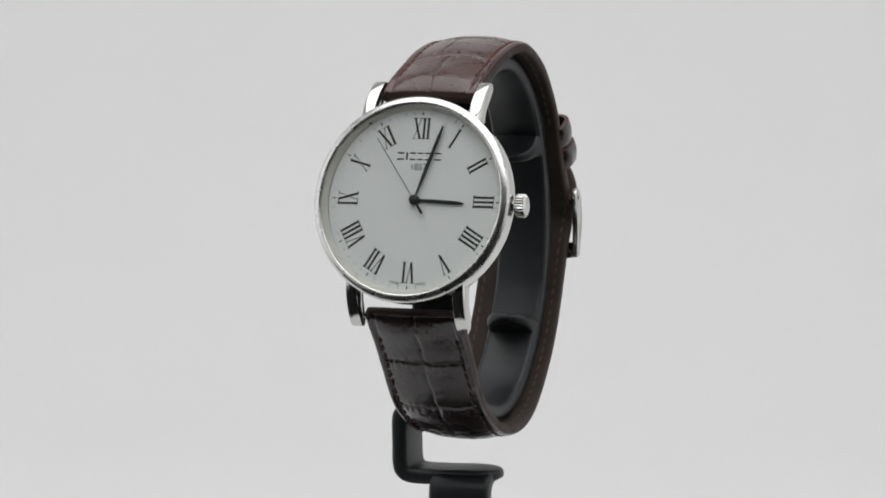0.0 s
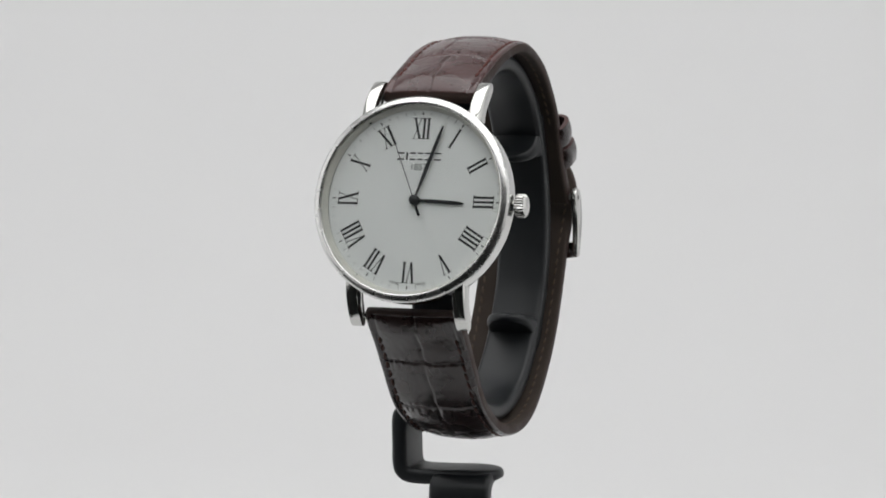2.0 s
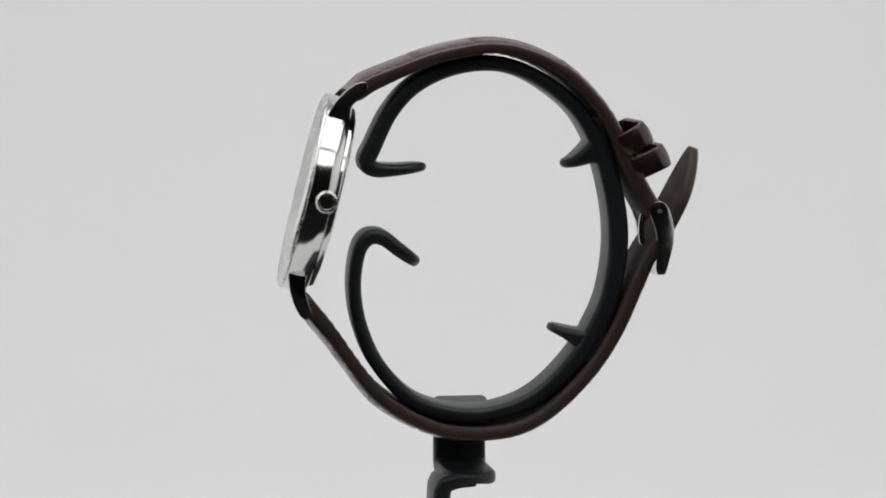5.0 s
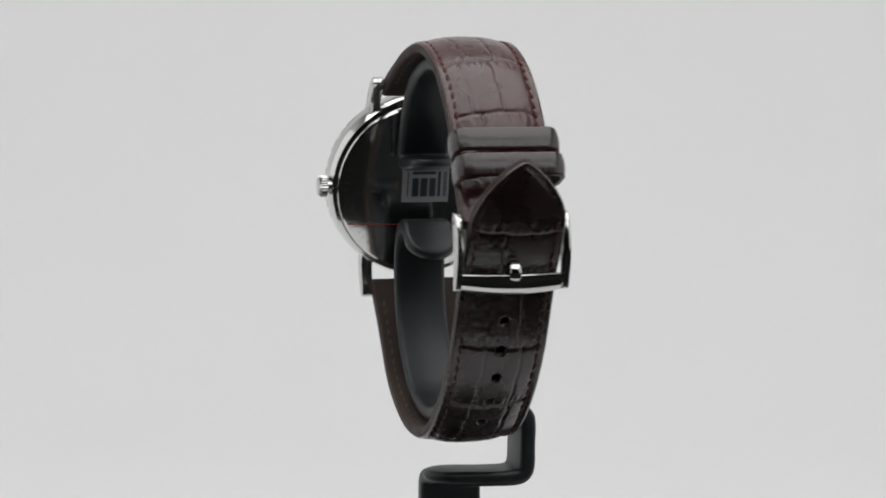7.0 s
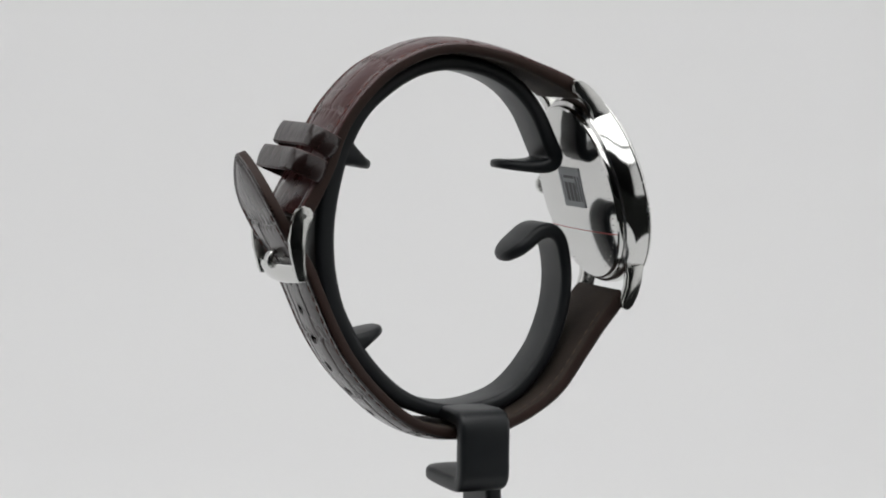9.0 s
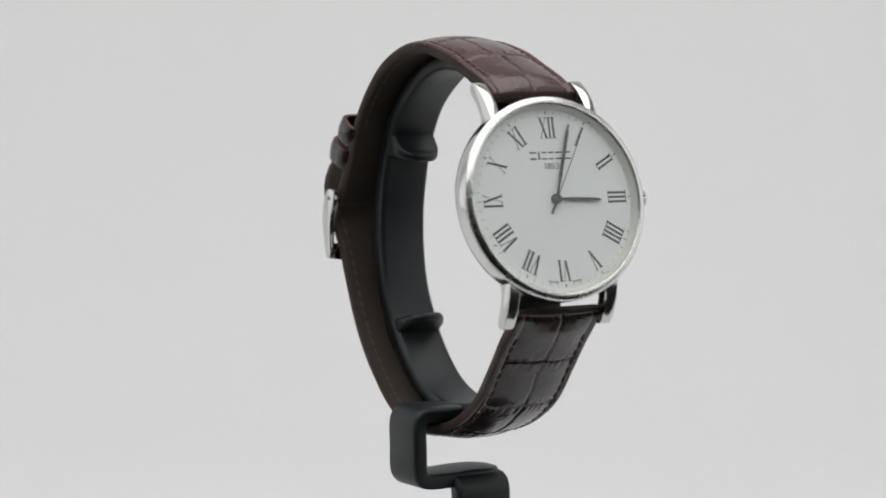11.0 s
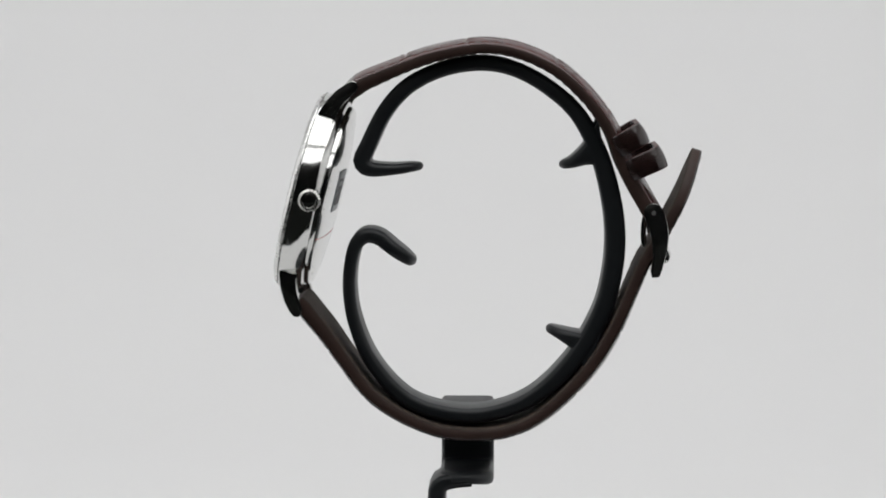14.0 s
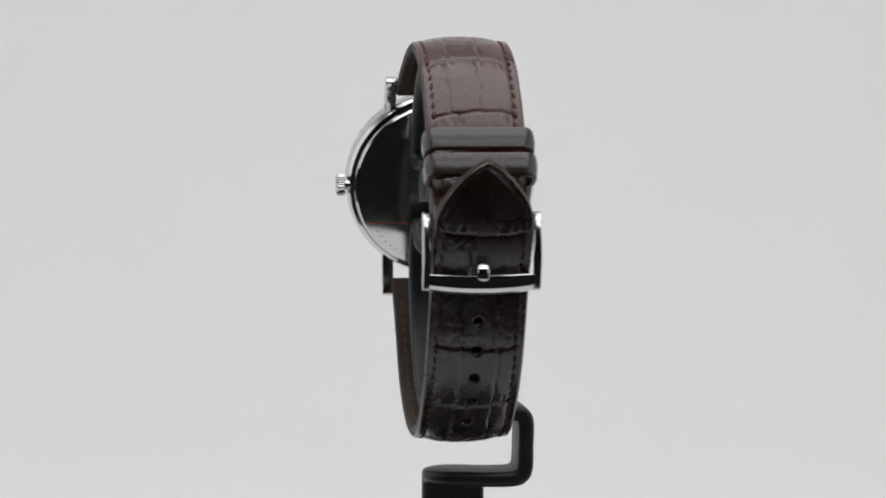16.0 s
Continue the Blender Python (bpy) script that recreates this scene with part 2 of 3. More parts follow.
# ---- the display stand: an open ring on a cranked bracket ----
def build_stand():
    stand = tagged(new("watch_stand"), "black satin plastic C-shaped watch display stand on a cranked foot", "stand")
    side = lambda u, y, z: (3.0 + u, y, z)
    bm = bmesh.new()
    ring = [(-7.7, 16.7, 1.3, 8.4), (-10.0, 16.5, 1.9, 9.2), (-14.0, 16.1, 2.3, 9.6), (-18.2, 16.2, 3.0, 10.4), (-19.6, 17.8, 3.4, 10.6), (-18.4, 20.8, 3.2, 10.6),
            (-15.1, 27.4, 3.1, 10.6), (-10.4, 32.5, 3.2, 10.6), (-3.6, 35.75, 3.0, 10.6), (4.0, 36.9, 3.1, 10.6), (10.8, 35.45, 2.9, 10.6), (17.5, 31.6, 3.0, 10.6),
            (22.8, 26.5, 3.2, 10.6), (26.8, 18.8, 3.6, 10.6), (29.2, 9.8, 3.9, 10.6), (29.9, 2.0, 4.0, 10.6), (29.1, -5.6, 3.9, 10.6), (27.0, -12.6, 3.9, 10.6), (21.8, -21.2, 3.6, 10.6),
            (14.2, -28.4, 3.2, 10.6), (6.0, -31.7, 3.0, 10.6), (-2.0, -32.0, 3.0, 10.6), (-10.6, -29.2, 2.9, 10.6), (-17.3, -22.3, 2.8, 10.6), (-20.9, -14.4, 2.6, 10.6),
            (-22.1, -6.8, 2.5, 10.6), (-21.3, 0.0, 2.6, 10.6), (-19.4, 2.9, 3.0, 10.4), (-16.6, 2.9, 3.0, 10.2), (-13.6, 0.7, 2.8, 10.5), (-11.4, -0.9, 2.6, 10.4), (-9.2, -2.5, 2.0, 10.2)]
    bar_sweep(bm, ring, side, 220, 1.1, True, True)
    part("ring", bm, PLASTIC, stand, "", 60)
    for rows in ([(27.6, 20.1, 14.0, 10.2), (26.2, 19.8, 8.6, 10.2), (25.0, 19.4, 5.4, 10.2), (23.5, 18.7, 3.5, 10), (21.4, 17.6, 2.3, 9.6), (18.9, 16.9, 1.5, 9)],
                 [(26.2, -18.8, 14.0, 10.2), (24.8, -18.4, 8.6, 10.2), (23.6, -18.0, 5.4, 10.2), (22.1, -17.3, 3.5, 10), (19.6, -16.2, 2.3, 9.6), (16.5, -15.0, 1.5, 9)]):
        bm = bmesh.new()
        bar_sweep(bm, rows, side, 24, 1.0, False, True)
        part("peg", bm, PLASTIC, stand, "", 60)
    bm = bmesh.new()
    cross = lambda u, x, z: (x, 0.9 + u, z)
    bar_sweep(bm, [(0.0, -32.2, 2.8, 9.5), (-6.5, -32.1, 3.0, 10.2), (-10.2, -32.2, 3.1, 10.6), (-11.6, -32.9, 3.2, 10.6), (-12.1, -34.6, 3.1, 10.6), (-12.0, -39.0, 3.1, 10.6), (-11.9, -42.8, 3.2, 10.6),
                   (-11.2, -44.6, 3.2, 10.6), (-9.2, -45.3, 3.1, 10.6), (-4.0, -45.3, 3.0, 10.8), (1.0, -45.1, 3.0, 10.8), (5.2, -44.9, 2.6, 10.6), (8.2, -44.6, 1.8, 9.6)], cross, 90, 1.0, False, True)
    part("bracket", bm, PLASTIC, stand, "", 60)
    bm = bmesh.new()
    front = lambda u, y, z: (1.3 + u, y, z)
    bar_sweep(bm, [(2.0, -45.4, 2.4, 10.5), (-2.2, -45.5, 3.0, 12.0), (-4.4, -46.4, 3.5, 12.4), (-4.9, -48.8, 3.5, 12.4), (-4.9, -56, 3.5, 12.4), (-4.9, -86, 3.8, 13)], front, 50, 1.0)
    part("stem", bm, PLASTIC, stand, "", 60)
    bm = bmesh.new()
    lathe(bm, [(36, FLOOR_Z), (36.4, FLOOR_Z + 1), (36, FLOOR_Z + 3.5), (35, FLOOR_Z + 4.5), (0.5, FLOOR_Z + 5)], 64)
    part("base", bm, PLASTIC, stand, "", 40)
    bm = bmesh.new()
    lathe(bm, [(88, FLOOR_Z - 4.2), (90, FLOOR_Z - 4), (90, FLOOR_Z - 0.6), (89, FLOOR_Z), (0.5, FLOOR_Z)], 96)
    plate = new("turntable", to_mesh("turntable", bm, BACKDROP, 40))
    tagged(plate, "plain white round turntable under the watch stand", "turntable")
    return stand


# ---- the watch ----
MID = 1.42                      # the watch's middle plane
DIAL_C = Vector((MID, -30.7, 11.7))
# the head leans back and is turned a little on the strap
TILT = Matrix.Rotation(radians(-2.2), 3, "Z")
LEAN = radians(14.0)
SIDE = TILT @ Vector((1, 0, 0))
UP = TILT @ Vector((0, math.sin(LEAN), math.cos(LEAN)))
OUT = TILT @ Vector((0, -math.cos(LEAN), math.sin(LEAN)))
TURNED = Matrix((SIDE, UP, OUT)).transposed().to_4x4()
TURNED.translation = DIAL_C
HEAD = TURNED @ Matrix.Diagonal((1.03, 1.03, 1.02, 1))
HEAD_M = mm(HEAD)
RIM_M = HEAD_M @ Matrix.Translation((-0.5 * MM, 0, 0.2 * MM))

GLYPH = {"I": 0.62, "V": 1.55, "X": 1.55}
H = 3.8


def stroke(bm, x0, y0, x1, y1, w):
    """A slanted print stroke with level ends."""
    prism(bm, [(x0 - w / 2, y0), (x0 + w / 2, y0), (x1 + w / 2, y1), (x1 - w / 2, y1)], 0.004, 0.03)


def serif(bm, x, y, w):
    prism(bm, [(x - w / 2, y - 0.07), (x + w / 2, y - 0.07), (x + w / 2, y + 0.07), (x - w / 2, y + 0.07)], 0.003, 0.029)


def numeral(text):
    bm = bmesh.new()
    gap = 0.22
    x = -(sum(GLYPH[c] for c in text) + gap * (len(text) - 1)) / 2
    for c in text:
        w = GLYPH[c]
        m = x + w / 2
        b, t = -H / 2, H / 2
        if c == "I":
            stroke(bm, m, b, m, t, 0.42)
            serif(bm, m, b, 0.84), serif(bm, m, t, 0.84)
        elif c == "V":
            stroke(bm, m, b, x + 0.25, t, 0.42), stroke(bm, m, b, x + w - 0.15, t, 0.15)
            serif(bm, x + 0.25, t, 0.8), serif(bm, x + w - 0.15, t, 0.6)
        else:
            stroke(bm, x + w - 0.22, b, x + 0.22, t, 0.42), stroke(bm, x + 0.15, b, x + w - 0.15, t, 0.14)
            for xx, yy in ((x + 0.22, t), (x + w - 0.22, b)):
                serif(bm, xx, yy, 0.8)
            for xx, yy in ((x + 0.15, b), (x + w - 0.15, t)):
                serif(bm, xx, yy, 0.55)
        x += w + gap
    return bm


def lettering(name, text, size, parent, at, mat):
    cu = bpy.data.curves.new(name, "FONT")
    cu.body, cu.size, cu.align_x, cu.align_y, cu.extrude = text, size * MM, "CENTER", "CENTER", 0.01 * MM
    tmp = bpy.data.objects.new(name, cu)
    me = bpy.data.meshes.new_from_object(tmp)
    bpy.data.objects.remove(tmp)
    me.materials.append(mat)
    return shared(name, me, parent, at)


def dial_pose(r, deg, h=0.0, spin=True):
    """On the dial at clock angle deg and radius r, in metres; local y points outward."""
    a = radians(deg)
    return Matrix.Translation((r * math.sin(a) * MM, r * math.cos(a) * MM, h * MM)) @ pose(0, 0, 0, 0, 0, -deg if spin else 0)


def hand_mesh(outline, z0, z1):
    bm = bmesh.new()
    prism(bm, outline, z0, z1)
    bevel(bm, 0.05, 1)
    return bm


def build_watch():
    watch = tagged(new("wristwatch"), "round steel wristwatch, white dial, brown leather strap, round the stand", "watch")
    # case band
    bm = bmesh.new()
    lathe(bm, [(16.9, -4.3), (17.7, -4.3), (18.3, -4.0), (18.75, -3.3), (18.97, -2.4), (19.02, -1.2), (19.0, 0.35), (18.9, 0.5), (18.5, 0.55), (17.62, 0.55), (17.62, -0.4), (16.9, -4.0)], 128, True)
    case = part("case", bm, CASE_STEEL, watch, "", 25, RIM_M)
    # lugs: curved horns, cut square at the sides
    for sy in (1, -1):
        for sx in (1, -1):
            bm = bmesh.new()
            outline = [(13.8, 0.35), (15.6, 0.2), (18.2, -0.7), (20.6, -2.1), (22.3, -3.6), (22.9, -4.6), (22.8, -5.4), (22.2, -5.9), (21.2, -5.8), (20.0, -5.0), (18.2, -3.9), (16.4, -3.3), (13.8, -3.2)]
            a = [bm.verts.new((sx * 9.3, sy * y, z)) for y, z in outline]
            b = [bm.verts.new((sx * 11.55, sy * y, z)) for y, z in outline]
            n = len(a)
            bm.faces.new(a), bm.faces.new(b[::-1])
            for i in range(n):
                j = (i + 1) % n
                bm.faces.new((a[j], a[i], b[i], b[j]))
            bmesh.ops.recalc_face_normals(bm, faces=bm.faces)
            bevel(bm, 0.2, 2, 50)
            part("lug", bm, SATIN, case, "", 35)
        bm = bmesh.new()
        bmesh.ops.create_cone(bm, cap_ends=True, segments=20, radius1=0.42, radius2=0.42, depth=19.0, matrix=Matrix.Translation((0, sy * 20.9, -5.0 if sy < 0 else -5.2)) @ Matrix.Rotation(radians(90), 4, "Y"))
        part("spring_bar", bm, SATIN, case, "thin steel spring bar")
    # bezel
    bm = bmesh.new()
    lathe(bm, [(17.64, 0.58), (19.02, 0.58), (19.07, 0.68), (19.0, 0.86), (18.75, 1.14), (18.4, 1.38), (18.0, 1.52), (17.75, 1.54), (17.62, 1.46)], 128, True)
    part("bezel", bm, BEZEL, watch, "polished steel bezel ring", 50, RIM_M)
    # flange between dial and crystal
    bm = bmesh.new()
    lathe(bm, [(16.75, -0.21), (17.6, -0.21), (17.6, 1.02), (17.45, 1.03)], 128, True)
    part("flange", bm, REHAUT, watch, "silver inner flange ring", 40, RIM_M)
    # dial
    bm = bmesh.new()
    lathe(bm, [(17.15, -0.5), (17.15, -0.02), (17.0, 0.0), (16.9, 0.0), (16.0, 0.0), (0.5, 0.0)], 128)
    dial = part("dial", bm, DIAL, watch, "silvery white dial with black roman numerals", 40, HEAD_M)
    for k, text in enumerate(("XII", "I", "II", "III", "IIII", "V", "VI", "VII", "VIII", "IX", "X", "XI")):
        part("numeral", numeral(text), INK, dial, "", 40, dial_pose(13.3, 30 * k))
    bm = bmesh.new()
    box(bm, -0.045, 0.045, -0.26, 0.26, 0.003, 0.02)
    tick = to_mesh("minute_mark", bm, INK)
    bm = bmesh.new()
    box(bm, -0.11, 0.11, -0.3, 0.3, 0.003, 0.022)
    tick5 = to_mesh("hour_mark", bm, INK)
    for k in range(60):
        shared("minute_mark" if k % 5 else "hour_mark", tick if k % 5 else tick5, dial, dial_pose(16.1, 6 * k))
    # brand mark as plain bars, year and origin line as print
    x = -4.3
    for w in (1.3, 0.34, 1.05, 1.05, 1.45, 1.3):
        for y0, y1 in (((7.4, 8.85),) if w < 0.5 else ((7.4, 7.68), (8.57, 8.85))):
            bm = bmesh.new()
            box(bm, x, x + w, y0, y1, 0.003, 0.025)
            part("brand_bar", bm, INK, dial)
        x += w + 0.42
    lettering("year", "1853", 1.7, dial, Matrix.Translation((0, 6.1 * MM, 0.015 * MM)), INK)
    for word, deg in (("SWISS", 189.5), ("MADE", 170.5)):
        lettering("origin_line", word, 0.75, dial, dial_pose(15.5, deg, 0.015) @ pose(0, 0, 0, 0, 0, 180), INK)
    # hands
    leaf = lambda ln, w, s: [(-s, -0.0), (s, 0.0), (s, ln * 0.18), (w, ln * 0.32), (w * 0.92, ln * 0.86), (0.12, ln), (-0.12, ln), (-w * 0.92, ln * 0.86), (-w, ln * 0.32), (-s, ln * 0.18)]
    part("hour_hand", hand_mesh(leaf(9.7, 0.36, 0.24), 0.32, 0.44), GUNMETAL, watch, "", 40, HEAD_M @ pose(0, 0, 0, 0, 0, -92.5))
    part("minute_hand", hand_mesh(leaf(14.4, 0.34, 0.22), 0.52, 0.64), GUNMETAL, watch, "", 40, HEAD_M @ pose(0, 0, 0, 0, 0, -17.6))
    second = part("second_hand", hand_mesh([(-0.075, -1.0), (-0.22, -1.2), (-0.26, -3.2), (0.26, -3.2), (0.22, -1.2), (0.075, -1.0), (0.06, 13.8), (-0.06, 13.8)], 0.72, 0.8), GUNMETAL, watch, "", 40, HEAD_M)
    bm = bmesh.new()
    lathe(bm, [(0.95, 0.02), (0.98, 0.5), (0.9, 0.86), (0.6, 0.95), (0.1, 0.97)], 32)
    part("hand_cap", bm, GUNMETAL, watch, "", 40, HEAD_M)
    # crystal
    bm = bmesh.new()
    lathe(bm, [(17.5, 1.05), (17.6, 1.1), (17.6, 1.36), (17.4, 1.46), (12, 1.58), (6, 1.64), (0.3, 1.66), (0.25, 1.06)], 96)
    glass = part("crystal", bm, CRYSTAL, watch, "clear slightly domed sapphire crystal", 15, RIM_M)
    glass.visible_shadow = False
    # case back with its protective film
    bm = bmesh.new()
    lathe(bm, [(17.5, -4.0), (17.5, -4.75), (17.35, -5.1), (17.0, -5.36), (14.5, -5.72), (10, -5.95), (5, -6.05), (0.3, -6.08)], 128)
    back = part("case_back", bm, STEEL, watch, "mirror polished steel case back", 25, RIM_M)
    bm = bmesh.new()
    box(bm, -4.9, 4.6, -2.6, 5.4, -6.22, -6.0)
    label = part("sticker", bm, STICKER, back, "small grey sticker on the case back")
    for b in ((-3.2, -2.6, -1.4, 3.8), (-2.2, 2.6, 3.2, 3.8), (-2.2, -0.9, -1.4, 2.4), (-0.5, 0.9, -1.4, 2.4), (1.3, 2.6, -1.4, 2.4)):
        bm = bmesh.new()
        box(bm, *b, -6.26, -6.2)
        part("print_bar", bm, STICKER_INK, label)
    for x in (-3.9, -4.3, 3.5):
        bm = bmesh.new()
        box(bm, x - 0.1, x + 0.1, -1.4, 3.8, -6.26, -6.2)
        part("print_bar", bm, STICKER_INK, label)
    bm = bmesh.new()
    dome = ((0, 6.08), (5, 6.05), (10, 5.95), (14.5, 5.72), (17.1, 5.4))
    line = []
    for k in range(33):
        x = -15.2 + 30.4 * k / 32
        h = -float(np.interp(math.hypot(x, 7.3), [a for a, _ in dome], [b for _, b in dome]))
        line.append([(x, -7.38, h + 0.05), (x, -7.22, h + 0.05), (x, -7.22, h - 0.03), (x, -7.38, h - 0.03)])
    grid_faces(bm, line)
    part("red_line", bm, RED, back, "thin red line across the protective film")
    bm = bmesh.new()
    box(bm, -0.07, 0.07, -0.28, 0.28, -5.58, -5.4)
    bar = to_mesh("engraved_bar", bm, CASE_STEEL)
    for k in list(range(14, 32)) + list(range(40, 58)):
        shared("engraved_bar", bar, back, Matrix.Rotation(radians(5.0 * k), 4, "Z") @ Matrix.Translation((0, 15.6 * MM, 0)))
    # crown
    bm = bmesh.new()
    n = 120
    rings = []
    for xx, r, teeth in ((18.2, 1.1, 0), (19.35, 1.1, 0), (19.4, 1.9, 0), (19.55, 2.15, 0.16), (20.75, 2.18, 0.18), (21.15, 1.85, 0.2), (21.25, 1.4, 0.06), (21.22, 1.3, 0), (21.26, 1.15, 0), (21.34, 0.7, 0), (21.36, 0.15, 0)):
        rings.append([(xx, (r - teeth * (0.5 + 0.5 * math.cos(24 * 2 * math.pi * k / n))) * math.cos(2 * math.pi * k / n),
                       (r - teeth * (0.5 + 0.5 * math.cos(24 * 2 * math.pi * k / n))) * math.sin(2 * math.pi * k / n) - 2.6) for k in range(n)])
    grid_faces(bm, rings)
    part("crown", bm, SATIN, watch, "fluted polished steel crown", 30, HEAD_M @ Matrix.Translation((-0.6 * MM, 0, -0.2 * MM)))
    return watch, second


# ---- the strap ----
def strap_grid(rows, width, length_cells, tail=0.0, holes=(), seams=(), cells=(), seed=1, bulge=1.0):
    """One strap: a padded, embossed upper side over a flat lining. Rows are (y, z, thickness) of the middle line."""
    rng = random.Random(seed)
    P, s = spline(rows, length_cells)
    L = s[-1]
    cols = 72
    lines = []                               # embossed cells between the seams
    edges = [0.0] + [q for q in seams] + [L]
    for a, b, middle in zip(edges, edges[1:], cells):
        lines.append((a, b, [c + rng.uniform(-0.3, 0.3) for c in middle], rng.uniform(-0.6, 0.6)))
    top, bot, axis = [], [], []
    for i in range(length_cells):
        y, z, th = P[i][:3]
        d = P[min(i + 1, length_cells - 1)][:2] - P[max(i - 1, 0)][:2]
        d /= np.linalg.norm(d)
        nv = np.array([-d[1], d[0]])
        w = width(s[i] / L) / 2
        if tail and L - s[i] < tail:
            q = (L - s[i]) / tail
            w *= max(0.03, math.sin(min(1, q) * math.pi / 2) ** 0.72)
        axis.append((y, z, nv, d, th, w, s[i]))
        rt, rb = [], []
        for j in range(cols + 1):
            u = -1 + 2 * j / cols
            u = math.copysign(abs(u) ** 0.92, u)
            x = u * w
            edge = max(0.0, (abs(x) - (w - 0.5)) / 0.5)
            pad = bulge * max(0.0, 1 - (abs(x) / max(0.1, w - 1.9)) ** 2.6) if abs(x) < w - 1.9 else 0.0
            pad *= min(1.0, 0.2 + s[i] / 4.5)
            if tail:
                pad *= min(1.0, max(0.25, (L - s[i]) / 45))
            h = th / 2 + pad - 0.45 * edge * edge
            for q in seams:                  # cross creases, slightly bowed
                dd = s[i] - q - 0.28 * math.sin(x * 0.33 + q) - 0.1 * math.sin(x * 1.3 + 2 * q)
                h -= 0.42 * math.exp(-(dd / 0.24) ** 2) * (1 - 0.7 * edge) * min(1, max(0, (w - 0.9 - abs(x)) * 1.2))
                if -1.6 < dd < 2.6:          # short wrinkles running off the crease
                    fade = (1 - dd / 2.6) * min(1, dd * 2) if dd > 0 else 0.6 * (1 + dd / 1.6) * min(1, -dd * 2)
                    h -= 0.25 * max(0, math.sin(x * 4.0 + 2 * math.sin(q + 0.7 * x) + 0.4 * dd)) * fade * (abs(x) < w - 2.1)
            for a, b, cuts, slant in lines:
                if a <= s[i] < b:
                    for c in cuts:
                        dx = x - c - slant * (s[i] - a) / max(1, b - a) - 0.12 * math.sin(s[i] * 1.1 + c)
                        h -= 0.34 * math.exp(-(dx / 0.22) ** 2)
            ax = abs(abs(x) - (w - 1.55))
            h -= 0.16 * math.exp(-(ax / 0.35) ** 2)          # stitched channel
            for q in holes:
                r = math.hypot(s[i] - q, x)
                h -= 2.6 * max(0.0, min(1.0, (0.95 - r) / 0.2)) if r < 0.95 else -0.05 * math.exp(-((r - 1.15) / 0.2) ** 2)
            h += 0.035 * noise.noise((x * 0.9, s[i] * 0.9, seed * 7.0)) + 0.014 * noise.noise((x * 2.6, s[i] * 2.6, seed))
            pt = (MID + x, y + nv[0] * h, z + nv[1] * h)
            hb = -th / 2 + 0.25 * edge * edge
            pb = (MID + x, y + nv[0] * hb, z + nv[1] * hb)
            rt.append(pt)
            rb.append(pb)
        top.append(rt)
        bot.append(rb)
    bm = bmesh.new()
    vt = [[bm.verts.new(p) for p in r] for r in top]
    vb = [[bm.verts.new(p) for p in r] for r in bot]
    m = cols
    for i in range(length_cells - 1):
        for j in range(m):
            bm.faces.new((vt[i][j], vt[i][j + 1], vt[i + 1][j + 1], vt[i + 1][j]))
            f = bm.faces.new((vb[i][j + 1], vb[i][j], vb[i + 1][j], vb[i + 1][j + 1]))
            f.material_index = 1
        for j in (0, m):
            f = bm.faces.new((vt[i][j], vt[i + 1][j], vb[i + 1][j], vb[i][j]))
            f.material_index = 2
    for i in (0, length_cells - 1):
        for j in range(m):
            f = bm.faces.new((vt[i][j], vt[i][j + 1], vb[i][j + 1], vb[i][j]))
            f.material_index = 2
    return bm, axis


def stitch_mesh(mat):
    bm = bmesh.new()
    rows = [(-0.86, 0.02), (-0.78, 0.18), (-0.4, 0.28), (0.0, 0.3), (0.4, 0.28), (0.78, 0.18), (0.86, 0.02)]
    rings = [[(r * 1.1 * math.cos(2 * math.pi * k / 6), q, r * math.sin(2 * math.pi * k / 6)) for k in range(6)] for q, r in rows]
    grid_faces(bm, rings)
    return to_mesh("stitch", bm, mat, 180)


def stitches(parent, axis, me, start, stop, pitch=2.25, inset=1.55, lift=0.0, below=False):
    """Separate stitches in both channels of a strap, along its middle line."""
    s_all = [a[6] for a in axis]
    q = start
    while q < stop:
        i = min(range(len(s_all)), key=lambda k: abs(s_all[k] - q))
        y, z, nv, d, th, w, _ = axis[i]
        for sx in (-1, 1):
            x = sx * (w - inset)
            h = (th / 2 - 0.10 + lift) if not below else -th / 2 + 0.14
            if w > 4:
                ez = Vector((0, nv[0], nv[1]))
                ey = Vector((0, d[0], d[1]))
                ey = (ey + Vector((1, 0, 0)) * 0.16 * sx).normalized()
                ex = ey.cross(ez).normalized()
                m = Matrix((ex, ey, ez)).transposed().to_4x4()
                m.translation = Vector((MID + x, y + nv[0] * h, z + nv[1] * h)) * MM
                shared("stitch", me, parent, m)
        q += pitch


def loop_points(hw, hd, r, n):
    """n even points round a rounded rectangle, with their outward normals."""
    raw = rounded_loop(hw, hd, r, 10)
    raw.append(raw[0])
    P = np.array(raw)
    s = np.concatenate([[0], np.cumsum(np.linalg.norm(np.diff(P, axis=0), axis=1))])
    q = np.linspace(0, s[-1], n, endpoint=False)
    x, y = np.interp(q, s, P[:, 0]), np.interp(q, s, P[:, 1])
    tx, ty = np.roll(x, -1) - np.roll(x, 1), np.roll(y, -1) - np.roll(y, 1)
    ln = np.hypot(tx, ty)
    return x, y, ty / ln, -tx / ln


